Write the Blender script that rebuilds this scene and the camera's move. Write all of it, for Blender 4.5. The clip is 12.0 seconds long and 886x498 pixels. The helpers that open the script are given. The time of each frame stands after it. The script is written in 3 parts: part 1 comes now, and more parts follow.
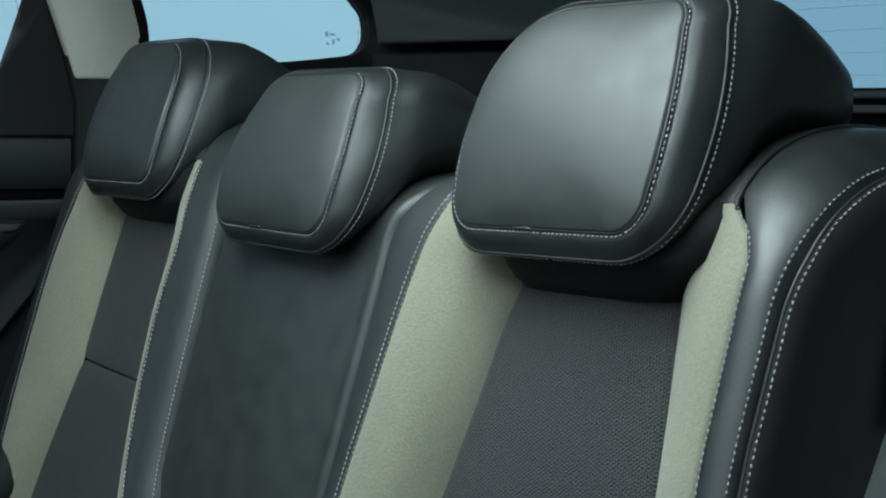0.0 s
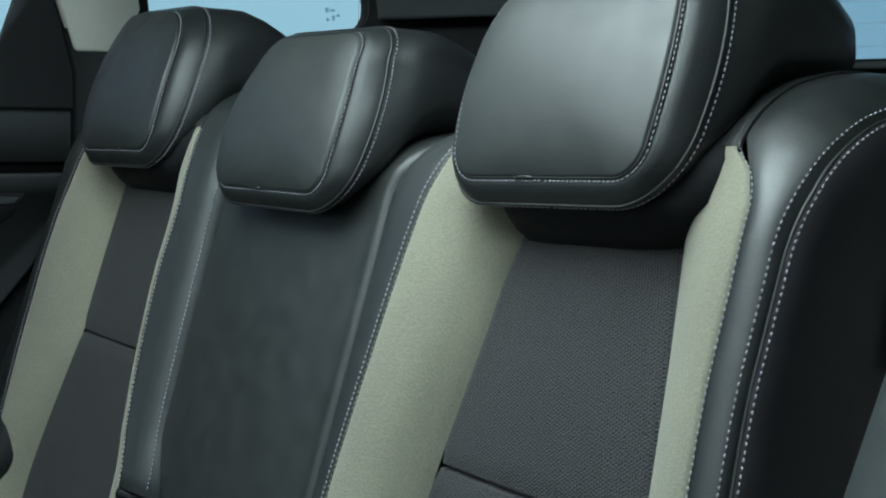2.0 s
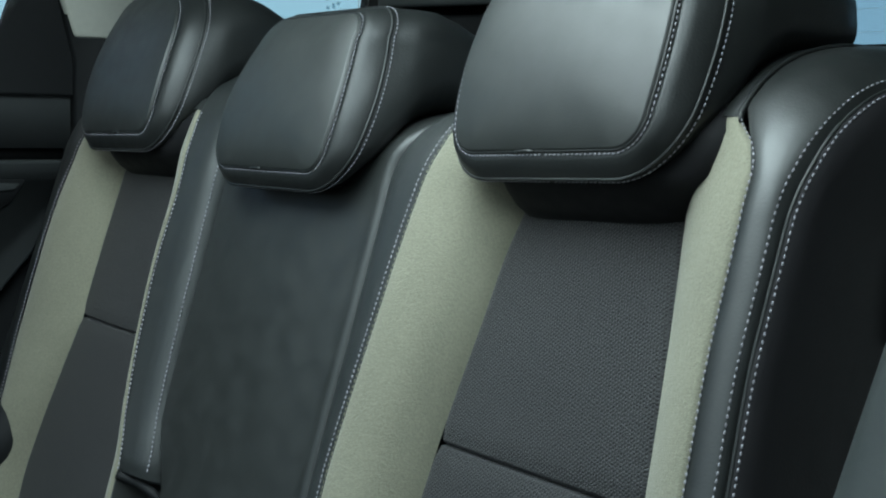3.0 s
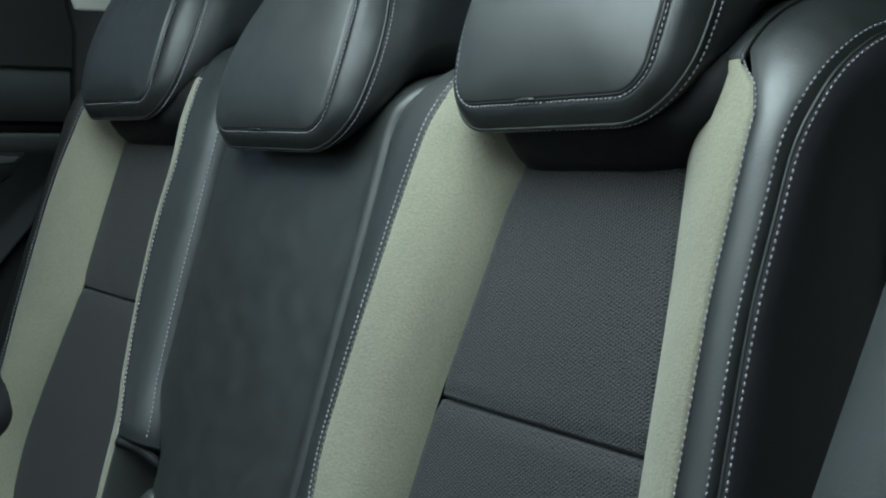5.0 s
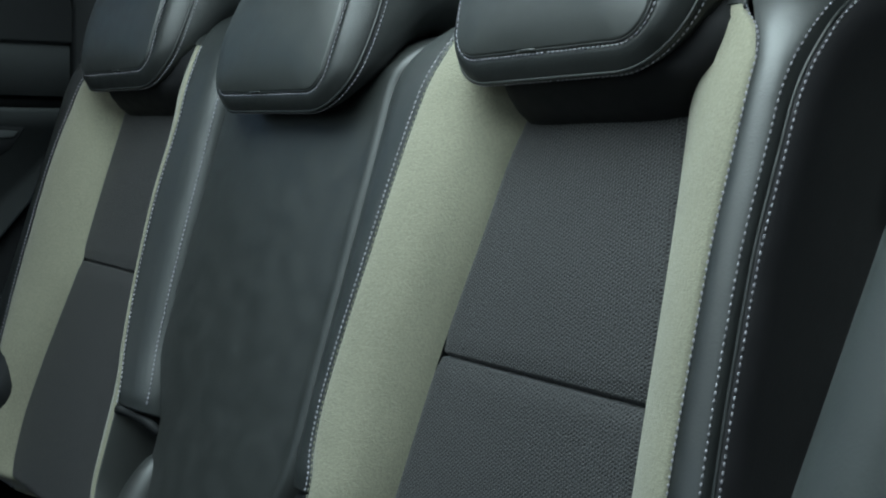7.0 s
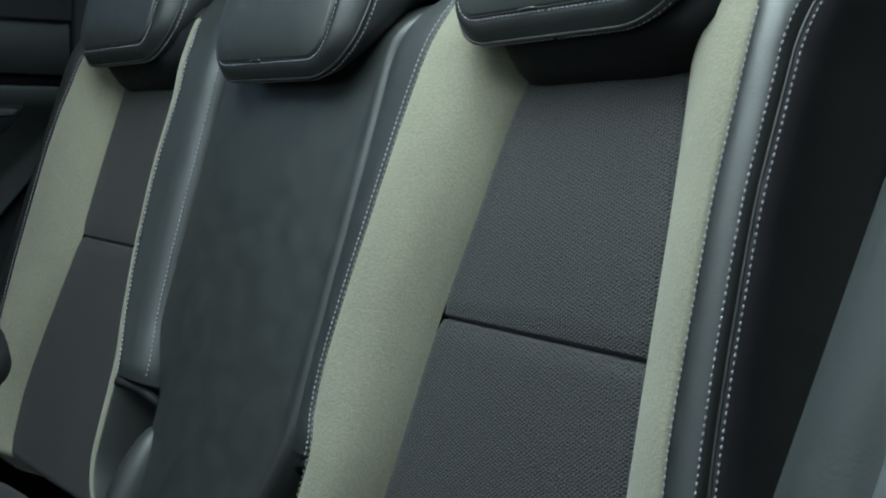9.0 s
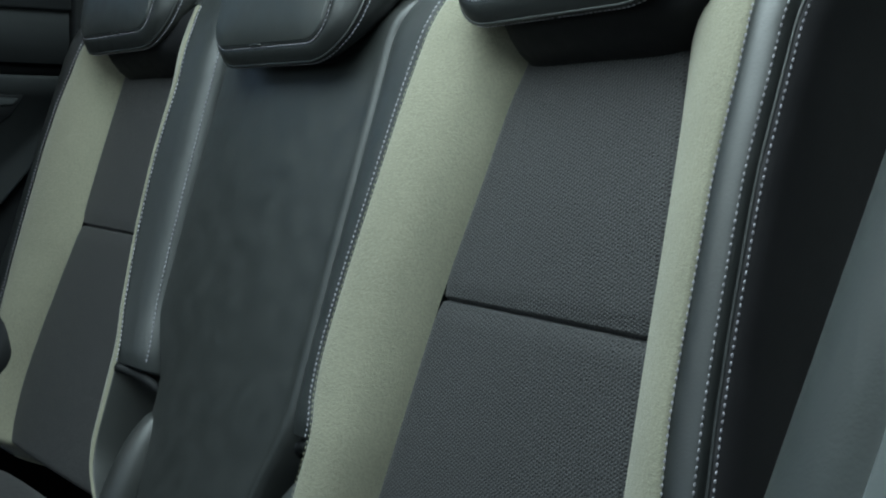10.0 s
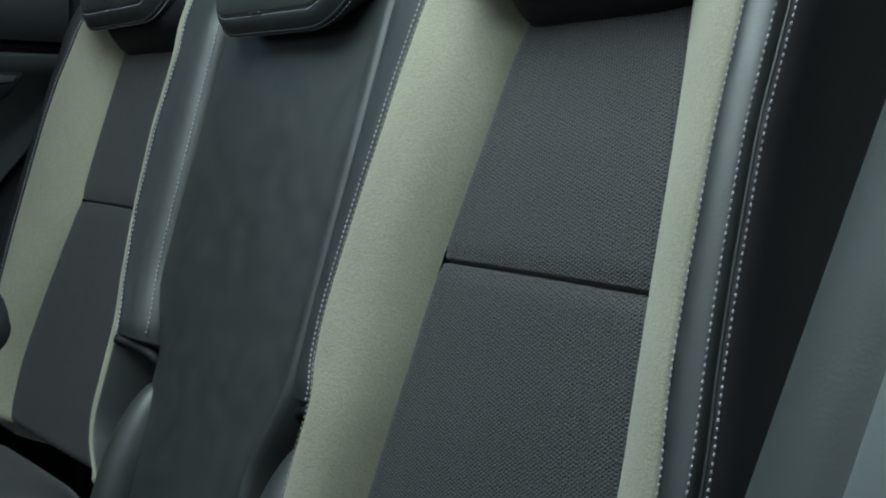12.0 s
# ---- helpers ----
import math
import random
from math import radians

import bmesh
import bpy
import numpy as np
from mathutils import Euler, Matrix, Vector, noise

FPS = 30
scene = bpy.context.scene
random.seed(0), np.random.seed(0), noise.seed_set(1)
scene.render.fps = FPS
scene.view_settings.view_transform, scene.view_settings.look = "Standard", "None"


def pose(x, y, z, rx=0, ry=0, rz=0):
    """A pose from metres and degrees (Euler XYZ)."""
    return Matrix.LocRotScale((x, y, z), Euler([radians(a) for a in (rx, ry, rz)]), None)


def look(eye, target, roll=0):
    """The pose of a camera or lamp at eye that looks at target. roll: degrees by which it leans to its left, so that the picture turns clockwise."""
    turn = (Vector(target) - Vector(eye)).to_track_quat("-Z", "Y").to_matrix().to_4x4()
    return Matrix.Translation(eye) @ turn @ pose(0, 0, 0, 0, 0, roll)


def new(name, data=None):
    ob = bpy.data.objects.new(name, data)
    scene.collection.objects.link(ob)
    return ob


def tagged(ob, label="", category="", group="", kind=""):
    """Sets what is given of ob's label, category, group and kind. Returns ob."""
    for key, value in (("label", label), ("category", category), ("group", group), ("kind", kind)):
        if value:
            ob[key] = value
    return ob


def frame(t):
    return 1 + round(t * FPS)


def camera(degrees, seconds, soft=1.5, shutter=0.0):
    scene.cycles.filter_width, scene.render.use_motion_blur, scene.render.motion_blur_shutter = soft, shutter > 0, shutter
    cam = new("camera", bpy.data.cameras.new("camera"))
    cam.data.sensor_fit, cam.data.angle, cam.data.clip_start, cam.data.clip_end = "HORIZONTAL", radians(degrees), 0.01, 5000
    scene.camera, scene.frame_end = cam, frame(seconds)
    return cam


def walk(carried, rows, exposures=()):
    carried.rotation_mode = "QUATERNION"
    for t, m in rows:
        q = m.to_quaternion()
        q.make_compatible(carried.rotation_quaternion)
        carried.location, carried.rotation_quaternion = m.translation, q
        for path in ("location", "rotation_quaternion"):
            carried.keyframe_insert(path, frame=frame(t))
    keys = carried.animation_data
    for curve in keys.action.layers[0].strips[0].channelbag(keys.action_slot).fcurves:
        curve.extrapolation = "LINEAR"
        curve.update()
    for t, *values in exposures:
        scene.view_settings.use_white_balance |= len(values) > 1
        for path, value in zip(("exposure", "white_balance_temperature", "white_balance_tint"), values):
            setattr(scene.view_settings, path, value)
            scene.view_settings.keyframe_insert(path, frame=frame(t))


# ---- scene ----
cam = camera(38.0, 12.0, soft=2.1)
# seconds, height of the eye
HEIGHTS = [
    (0, 1.0092),
    (0.5, 0.9998),
    (1, 0.9898),
    (1.5, 0.9804),
    (2, 0.9704),
    (2.5, 0.9609),
    (3, 0.9511),
    (5, 0.9127),
    (5.5, 0.9032),
    (6, 0.8936),
    (6.5, 0.8849),
    (7, 0.8764),
    (9, 0.8455),
    (9.5, 0.8380),
    (10, 0.8303),
    (10.5, 0.8228),
    (11, 0.8146),
    (11.5, 0.8071),
    (12, 0.7991),
]
AHEAD, ROLL = (-0.7959, 0.5964, -0.1037), 0.92
PATH = [(t, (1.129, -0.6307, z)) for t, z in HEIGHTS]
EXPOSURES = [(0, 0.0, 6120, 6), (12, 0.0, 6120, 6)]
SKY, SUN, FRONT_FILL, SIDE_LIGHT, ROOF, HAZE_UP = 0.08, 0.3, 1.1, 1.3, 15.1, 0.98
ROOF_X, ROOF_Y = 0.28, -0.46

# The camera slides straight down beside the open rear door.
walk(cam, [(t, look(eye, Vector(eye) + Vector(AHEAD), ROLL)) for t, eye in PATH], EXPOSURES)

# ---- light ----
world = bpy.data.worlds.new("sky")
scene.world = world
world.use_nodes = True
wn = world.node_tree.nodes
sky = wn.new("ShaderNodeTexSky")
sky.sky_type, sky.sun_disc = "NISHITA", False
sky.sun_elevation, sky.sun_rotation = radians(48), radians(120)
sky.air_density, sky.dust_density, sky.ozone_density = 1.0, 1.5, 1.5
world.node_tree.links.new(sky.outputs[0], wn["Background"].inputs[0])
wn["Background"].inputs[1].default_value = SKY


def lamp(name, kind, m, energy, color, **more):
    data = bpy.data.lights.new(name, kind)
    data.energy, data.color = energy, color
    for key, value in more.items():
        if key == "size":
            data.size = value
        if key == "size_y":
            data.shape, data.size_y = "RECTANGLE", value
        if key == "angle":
            data.angle = value
    ob = new(name, data)
    ob.matrix_world = m
    return ob


lamp("sun", "SUN", look((-2.0, -3.6, 3.4), (0, 0, 0)), SUN, (1.0, 0.97, 0.92), angle=radians(25))
# Added lamps: front fill, side fill, and overhead light through an invented roof opening.
lamp("front_fill_lamp", "AREA", look((-0.1, -1.75, 1.16), (0.1, 0.0, 0.85)), FRONT_FILL, (0.845, 0.987, 0.985), size=1.1, size_y=0.4)
lamp("side_fill_lamp", "AREA", look((0.78, -1.25, 1.14), (0.15, 0.0, 0.80)), SIDE_LIGHT, (0.845, 0.987, 0.985), size=0.8, size_y=0.45)
lamp("overhead_lamp", "AREA", look((ROOF_X, ROOF_Y, 1.405), (ROOF_X, ROOF_Y, 0.0)), ROOF, (0.845, 0.987, 0.985), size=0.88, size_y=0.74)

# ---- materials ----


def material(name, color, rough=0.5, metal=0.0, spread=0.12, scale=30.0, bump=0.0, bump_scale=400.0, spec=0.5, sheen=0.0, weave=0.0, grain=1.0, stain=2.5, soft=0.0):
    """A surface with broad stains, fine grain and relief."""
    mat = bpy.data.materials.new(name)
    mat.use_nodes = True
    tree, n = mat.node_tree, mat.node_tree.nodes
    p = n["Principled BSDF"]
    link = tree.links.new
    co = n.new("ShaderNodeTexCoord")
    big, fine = n.new("ShaderNodeTexNoise"), n.new("ShaderNodeTexNoise")
    big.inputs["Scale"].default_value, big.inputs["Detail"].default_value = stain, 4
    fine.inputs["Scale"].default_value, fine.inputs["Detail"].default_value = scale, 6
    for tex in (big, fine):
        link(co.outputs["Object"], tex.inputs["Vector"])
    both = n.new("ShaderNodeMath")
    both.operation = "ADD"
    link(big.outputs[0], both.inputs[0])
    link(fine.outputs[0], both.inputs[1])
    ramp = n.new("ShaderNodeMapRange")
    ramp.inputs[1].default_value, ramp.inputs[2].default_value = 0.6, 1.4
    ramp.inputs[3].default_value, ramp.inputs[4].default_value = 1 - spread, 1 + spread
    link(both.outputs[0], ramp.inputs[0])
    tint = n.new("ShaderNodeVectorMath")
    tint.operation = "SCALE"
    tint.inputs[0].default_value = color
    link(ramp.outputs[0], tint.inputs["Scale"])
    link(tint.outputs[0], p.inputs["Base Color"])
    rr = n.new("ShaderNodeMapRange")
    rr.inputs[1].default_value, rr.inputs[2].default_value = 0.3, 0.7
    rr.inputs[3].default_value, rr.inputs[4].default_value = max(0.02, rough - 0.06), min(1.0, rough + 0.06)
    link(fine.outputs[0], rr.inputs[0])
    link(rr.outputs[0], p.inputs["Roughness"])
    p.inputs["Metallic"].default_value = metal
    p.inputs["Specular IOR Level"].default_value = spec
    if sheen:
        p.inputs["Sheen Weight"].default_value, p.inputs["Sheen Roughness"].default_value = sheen, 0.5
    height = None
    if bump:
        if weave:
            # A honeycomb of small pits, darker in the base colour too.
            uv, wob = n.new("ShaderNodeUVMap"), n.new("ShaderNodeTexNoise")
            wob.inputs["Scale"].default_value, wob.inputs["Detail"].default_value = 330, 2
            link(uv.outputs[0], wob.inputs["Vector"])
            shift = n.new("ShaderNodeVectorMath")
            shift.operation = "MULTIPLY_ADD"
            shift.inputs[1].default_value = (0.0032, 0.0032, 0)
            link(wob.outputs["Color"], shift.inputs[0])
            link(uv.outputs[0], shift.inputs[2])
            total = None
            for deg in (0, 60, 120):
                dot = n.new("ShaderNodeVectorMath")
                dot.operation = "DOT_PRODUCT"
                k = 2 * math.pi / (0.866 * weave)
                dot.inputs[1].default_value = (k * math.cos(radians(deg + 12)), k * math.sin(radians(deg + 12)), 0)
                link(shift.outputs[0], dot.inputs[0])
                wave = n.new("ShaderNodeMath")
                wave.operation = "COSINE"
                link(dot.outputs["Value"], wave.inputs[0])
                if total:
                    add = n.new("ShaderNodeMath")
                    link(total, add.inputs[0])
                    link(wave.outputs[0], add.inputs[1])
                    total = add.outputs[0]
                else:
                    total = wave.outputs[0]
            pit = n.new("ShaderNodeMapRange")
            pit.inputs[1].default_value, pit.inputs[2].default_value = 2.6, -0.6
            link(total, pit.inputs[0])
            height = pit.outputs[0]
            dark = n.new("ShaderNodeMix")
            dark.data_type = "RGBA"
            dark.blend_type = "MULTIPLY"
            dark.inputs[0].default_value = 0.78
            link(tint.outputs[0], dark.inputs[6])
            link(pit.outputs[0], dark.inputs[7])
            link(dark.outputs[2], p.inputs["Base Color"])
        else:
            v = n.new("ShaderNodeTexVoronoi")
            v.feature = "SMOOTH_F1"
            v.inputs["Scale"].default_value = bump_scale
            link(co.outputs["Object"], v.inputs["Vector"])
            mixed = n.new("ShaderNodeMath")
            mixed.operation = "MULTIPLY_ADD"
            mixed.inputs[1].default_value = 0.6
            link(v.outputs[0], mixed.inputs[0])
            link(fine.outputs[0], mixed.inputs[2])
            height = mixed.outputs[0]
        b = n.new("ShaderNodeBump")
        b.inputs["Strength"].default_value, b.inputs["Distance"].default_value = bump, 0.0006 * grain
        link(height, b.inputs["Height"])
        link(b.outputs[0], p.inputs["Normal"])
        if soft:
            swell = n.new("ShaderNodeTexNoise")
            swell.inputs["Scale"].default_value, swell.inputs["Detail"].default_value = 22, 3
            link(co.outputs["Object"], swell.inputs["Vector"])
            b2 = n.new("ShaderNodeBump")
            b2.inputs["Strength"].default_value, b2.inputs["Distance"].default_value = soft, 0.004
            link(swell.outputs[0], b2.inputs["Height"])
            link(b2.outputs[0], b.inputs["Normal"])
    return mat


LEATHER = material("black_leather", (0.0172, 0.0190, 0.0188), 0.42, spec=0.5, soft=0.13, bump=0.35, bump_scale=620, scale=60, spread=0.12)
SMOOTH = material("smooth_black_leather", (0.0200, 0.0225, 0.0212), 0.50, spec=0.9, soft=0.03, bump=0.14, bump_scale=900, scale=40, spread=0.1)
# Black leather lightened: the bolsters' catch of light is put into its base.
BOLSTER = material("lifted_green_leather", (0.0235, 0.0268, 0.0265), 0.47, spec=0.8, soft=0.10, bump=0.3, bump_scale=620, scale=60, spread=0.12)
STRIP = material("glossy_edge_leather", (0.0145, 0.0165, 0.0162), 0.42, spec=0.9, soft=0.10, bump=0.25, bump_scale=620, scale=60, spread=0.12)
# The black leather again, lightened in place of light from the open door.
SIDE_HIDE = material("lifted_plum_leather", (0.032, 0.0305, 0.0335), 0.45, spec=0.6, soft=0.13, bump=0.3, bump_scale=620, scale=60, spread=0.12)
SUEDE = material("sage_suede", (0.240, 0.232, 0.174), 0.95, soft=0.3, spread=0.20, scale=420, bump=1.0, grain=1.1, bump_scale=900, spec=0.15, sheen=0.25, stain=9)
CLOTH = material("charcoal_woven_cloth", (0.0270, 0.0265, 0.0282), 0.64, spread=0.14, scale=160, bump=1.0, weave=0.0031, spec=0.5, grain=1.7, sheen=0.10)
SAGE_THREAD = material("sage_thread", (0.22, 0.22, 0.155), 0.8, spread=0.1, scale=500)
THREAD = material("grey_thread", (0.37, 0.36, 0.40), 0.7, spread=0.1, scale=500)
PLASTIC = material("black_trim_plastic", (0.011, 0.012, 0.013), 0.65, spec=0.25, bump=0.25, bump_scale=500, scale=80)
GREYTRIM = material("grey_trim_plastic", (0.062, 0.070, 0.071), 0.65, bump=0.25, bump_scale=450, scale=70, spread=0.08)
DOORTRIM = material("dark_grey_door_trim", (0.036, 0.040, 0.041), 0.65, bump=0.25, bump_scale=450, scale=70, spread=0.08)
CREAM = material("cream_pillar_trim", (0.52, 0.52, 0.46), 0.8, bump=0.3, bump_scale=600, scale=120, spread=0.06)
CARPET = material("dark_carpet", (0.03, 0.03, 0.032), 0.95, bump=0.8, bump_scale=900, scale=300, spec=0.1)
SILL = material("pale_grey_trim", (0.077, 0.087, 0.088), 0.55, bump=0.25, bump_scale=450, scale=70, spread=0.08)
# Paler copy of the trim grey, for the face that catches light.
TRIM_LIT = material("lightened_trim_grey", (0.19, 0.212, 0.217), 0.5, bump=0.2, bump_scale=450, scale=70, spread=0.08)
CHIN = material("matt_black_shell", (0.009, 0.009, 0.010), 0.7, spec=0.2, bump=0.2, bump_scale=500, scale=80)
# Pale so that the unseen walls bounce fill onto the side faces.
WALL = material("pale_bounce_wall", (0.60, 0.60, 0.60), 0.7, scale=20)
RUBBER = material("black_rubber", (0.015, 0.015, 0.016), 0.75, scale=50)
WIRE = material("heater_wire", (0.42, 0.50, 0.55), 0.6, scale=50)

GLASS = bpy.data.materials.new("window_glass")
GLASS.use_nodes = True
gp = GLASS.node_tree.nodes["Principled BSDF"]
gp.inputs["Transmission Weight"].default_value, gp.inputs["Roughness"].default_value = 1.0, 0.0
gp.inputs["Base Color"].default_value, gp.inputs["IOR"].default_value = (0.90, 0.96, 0.97, 1), 1.45
PRINT = GLASS.copy()
PRINT.name = "glass_print"
PRINT.node_tree.nodes["Principled BSDF"].inputs["Base Color"].default_value = (0.45, 0.55, 0.60, 1)
TINTED = GLASS.copy()
TINTED.name = "tinted_glass"
TINTED.node_tree.nodes["Principled BSDF"].inputs["Base Color"].default_value = (0.58, 0.67, 0.75, 1)

# ---- helpers of the place ----


def smooth(e0, e1, x):
    t = min(1.0, max(0.0, (x - e0) / (e1 - e0)))
    return t * t * (3 - 2 * t)


def lerp_table(table, x):
    """A smooth line through (x, value) pairs, without overshoot."""
    if x <= table[0][0]:
        return table[0][1]
    if x >= table[-1][0]:
        return table[-1][1]
    slope = [(q[1] - p[1]) / (q[0] - p[0]) for p, q in zip(table, table[1:])]
    i = max(k for k in range(len(slope)) if table[k][0] <= x)

    def tangent(k):
        if k == 0 or k == len(slope):
            return slope[0] if k == 0 else slope[-1]
        a, b = slope[k - 1], slope[k]
        return 0.0 if a * b <= 0 else 2 * a * b / (a + b)

    (x0, y0), (x1, y1) = table[i], table[i + 1]
    w = x1 - x0
    t = (x - x0) / w
    return y0 * (2 * t**3 - 3 * t * t + 1) + w * tangent(i) * (t**3 - 2 * t * t + t) + y1 * (3 * t * t - 2 * t**3) + w * tangent(i + 1) * (t**3 - t * t)


def spline(pts, q):
    """A Catmull-Rom curve through pts at q from 0 to 1."""
    k = len(pts) - 1
    s = min(max(q, 0.0), 1.0) * k
    i = min(int(s), k - 1)
    t = s - i
    p1, p2 = np.array(pts[i]), np.array(pts[i + 1])
    p0 = np.array(pts[i - 1]) if i else 2 * p1 - p2
    p3 = np.array(pts[i + 2]) if i + 2 <= k else 2 * p2 - p1
    return 0.5 * (2 * p1 + (p2 - p0) * t + (2 * p0 - 5 * p1 + 4 * p2 - p3) * t * t + (3 * p1 - p0 - 3 * p2 + p3) * t**3)


def part(name, bm, mat, parent=None, label="", flat=False):
    """Links a bmesh as one mesh object under a thing or a part."""
    bmesh.ops.recalc_face_normals(bm, faces=bm.faces)
    mesh = bpy.data.meshes.new(name)
    bm.to_mesh(mesh)
    bm.free()
    mesh.materials.append(mat)
    mesh.polygons.foreach_set("use_smooth", [not flat] * len(mesh.polygons))
    ob = new(name, mesh)
    if parent:
        ob.parent = parent
    return tagged(ob, label)


def thing(name, label, category, group="", kind="", at=(0, 0, 0)):
    ob = new(name)
    ob.empty_display_size = 0.05
    ob.location = at
    return tagged(ob, label, category, group, kind)


def sheet(fn, us, vs, closed=False, uv=False):
    """A grid of quads over fn(u, v)."""
    bm = bmesh.new()
    rows = [[bm.verts.new(fn(u, v)) for u in us] for v in vs]
    layer = bm.loops.layers.uv.new("UVMap") if uv else None
    for a, b in zip(rows, rows[1:]):
        n = len(us)
        for i in range(n if closed else n - 1):
            k = (i + 1) % n
            bm.faces.new((a[i], a[k], b[k], b[i]))
    if uv:
        for face in bm.faces:
            for loop in face.loops:
                loop[layer].uv = (loop.vert.co.x, loop.vert.co.z * 1.05)
    return bm, rows


def tube(bm, pts, r, sides=8, closed=False):
    """A round cord along pts, added to bm."""
    pts = [Vector(p) for p in pts]
    n = len(pts)
    rings = []
    for i, p in enumerate(pts):
        a = pts[(i - 1) % n] if closed or i else pts[0]
        b = pts[(i + 1) % n] if closed or i < n - 1 else pts[-1]
        d = (b - a).normalized()
        side = d.cross(Vector((0.31, -0.8, 0.51))).normalized()
        up = d.cross(side)
        rings.append([bm.verts.new(p + r * (math.cos(k * 2 * math.pi / sides) * side + math.sin(k * 2 * math.pi / sides) * up)) for k in range(sides)])
    pairs = list(zip(rings, rings[1:])) + ([(rings[-1], rings[0])] if closed else [])
    for a, b in pairs:
        for k in range(sides):
            bm.faces.new((a[k], a[(k + 1) % sides], b[(k + 1) % sides], b[k]))
    if not closed:
        bm.faces.new(rings[0][::-1])
        bm.faces.new(rings[-1])


def stitches(bm, pts, pitch=0.0075, length=0.0048, r=0.00075, closed=False):
    """Short separate thread stitches along pts, added to bm."""
    pts = [Vector(p) for p in pts] + ([Vector(pts[0])] if closed else [])
    steps = [0.0]
    for a, b in zip(pts, pts[1:]):
        steps.append(steps[-1] + (b - a).length)

    def along(s):
        for i in range(len(pts) - 1):
            if s <= steps[i + 1]:
                return pts[i].lerp(pts[i + 1], (s - steps[i]) / max(1e-9, steps[i + 1] - steps[i]))
        return pts[-1]

    s = 0.002
    while s + length < steps[-1]:
        jit = random.uniform(-0.0003, 0.0003)
        a, m, b = along(s + jit), along(s + length / 2), along(s + length + jit)
        d = (b - a).normalized()
        side = d.cross(Vector((0.31, -0.8, 0.51))).normalized()
        up = d.cross(side)
        rings = [[bm.verts.new(c + k * r * (math.cos(q) * side + math.sin(q) * up)) for q in (0, 1.571, 3.142, 4.712)] for c, k in ((a, 0.45), (m, 1.0), (b, 0.45))]
        for e, f in zip(rings, rings[1:]):
            for k in range(4):
                bm.faces.new((e[k], e[(k + 1) % 4], f[(k + 1) % 4], f[k]))
        bm.faces.new(rings[0][::-1])
        bm.faces.new(rings[-1])
        s += pitch


def slab(outline, depth, axis, bevel=0.004, segments=2):
    """A flat outline (3D points) thickened by depth along axis, with rounded edges."""
    bm = bmesh.new()
    front = [bm.verts.new(p) for p in outline]
    back = [bm.verts.new(Vector(p) + depth * Vector(axis)) for p in outline]
    n = len(outline)
    bm.faces.new(front)
    bm.faces.new(back[::-1])
    for i in range(n):
        bm.faces.new((front[i], back[i], back[(i + 1) % n], front[(i + 1) % n]))
    if bevel:
        bmesh.ops.bevel(bm, geom=bm.edges[:], offset=bevel, segments=segments, profile=0.5, affect="EDGES", clamp_overlap=True)
    return bm


def box(x0, x1, y0, y1, z0, z1, bevel=0.004):
    return slab([(x0, y0, z0), (x1, y0, z0), (x1, y1, z0), (x0, y1, z0)], z1 - z0, (0, 0, 1), bevel)


# ---- the backrests ----
# Side view of the upholstery's base line: up the front, over the top, down behind.
SIDE = [(-0.138, 0.25), (-0.107, 0.35), (-0.0767, 0.45), (-0.046, 0.55), (-0.0155, 0.65), (0.015, 0.75), (0.0457, 0.85), (0.061, 0.90), (0.076, 0.932), (0.100, 0.953), (0.135, 0.964), (0.18, 0.967), (0.235, 0.960), (0.27, 0.93), (0.28, 0.88), (0.28, 0.80)]


def base(v):
    p = spline(SIDE, v)
    d = spline(SIDE, min(1, v + 0.002)) - spline(SIDE, max(0, v - 0.002))
    d = d / np.linalg.norm(d)
    return p, np.array((-d[1], d[0]))


def v_of(z):
    """Where on the front of the base line a height is reached."""
    lo, hi = 0.0, 10 / 15
    for _ in range(40):
        mid = (lo + hi) / 2
        lo, hi = (mid, hi) if spline(SIDE, mid)[1] < z else (lo, mid)
    return lo


# Half widths by height: where the cloth ends and where the bolster's crest runs, towards the car's middle and outwards.
NEAR = {
    "cloth_in": [(0.40, 0.140), (0.48, 0.134), (0.56, 0.127), (0.685, 0.115), (0.78, 0.0995), (0.84, 0.0905), (0.875, 0.080), (0.93, 0.070)],
    "cloth_out": [(0.40, 0.150), (0.55, 0.138), (0.62, 0.131), (0.68, 0.1235), (0.78, 0.111), (0.87, 0.097), (0.93, 0.088)],
    "crest_in": [(0.40, 0.188), (0.50, 0.187), (0.55, 0.185), (0.585, 0.195), (0.62, 0.198), (0.67, 0.195), (0.72, 0.190), (0.765, 0.185), (0.82, 0.179), (0.875, 0.170), (0.915, 0.158), (0.935, 0.142), (0.955, 0.120)],
    "crest_out": [(0.45, 0.214), (0.575, 0.2065), (0.60, 0.2015), (0.64, 0.195), (0.72, 0.188), (0.80, 0.1825), (0.87, 0.182), (0.900, 0.181), (0.911, 0.178), (0.918, 0.173), (0.923, 0.166), (0.927, 0.158), (0.933, 0.151), (0.97, 0.147)],
    "gap": [(0.40, 0.236), (0.88, 0.235), (0.915, 0.225), (0.94, 0.205)],
    "roll": (0.58, 0.88, 0.99),
    "sink": 0.75,
    "full": (0.95, 0.70),
}
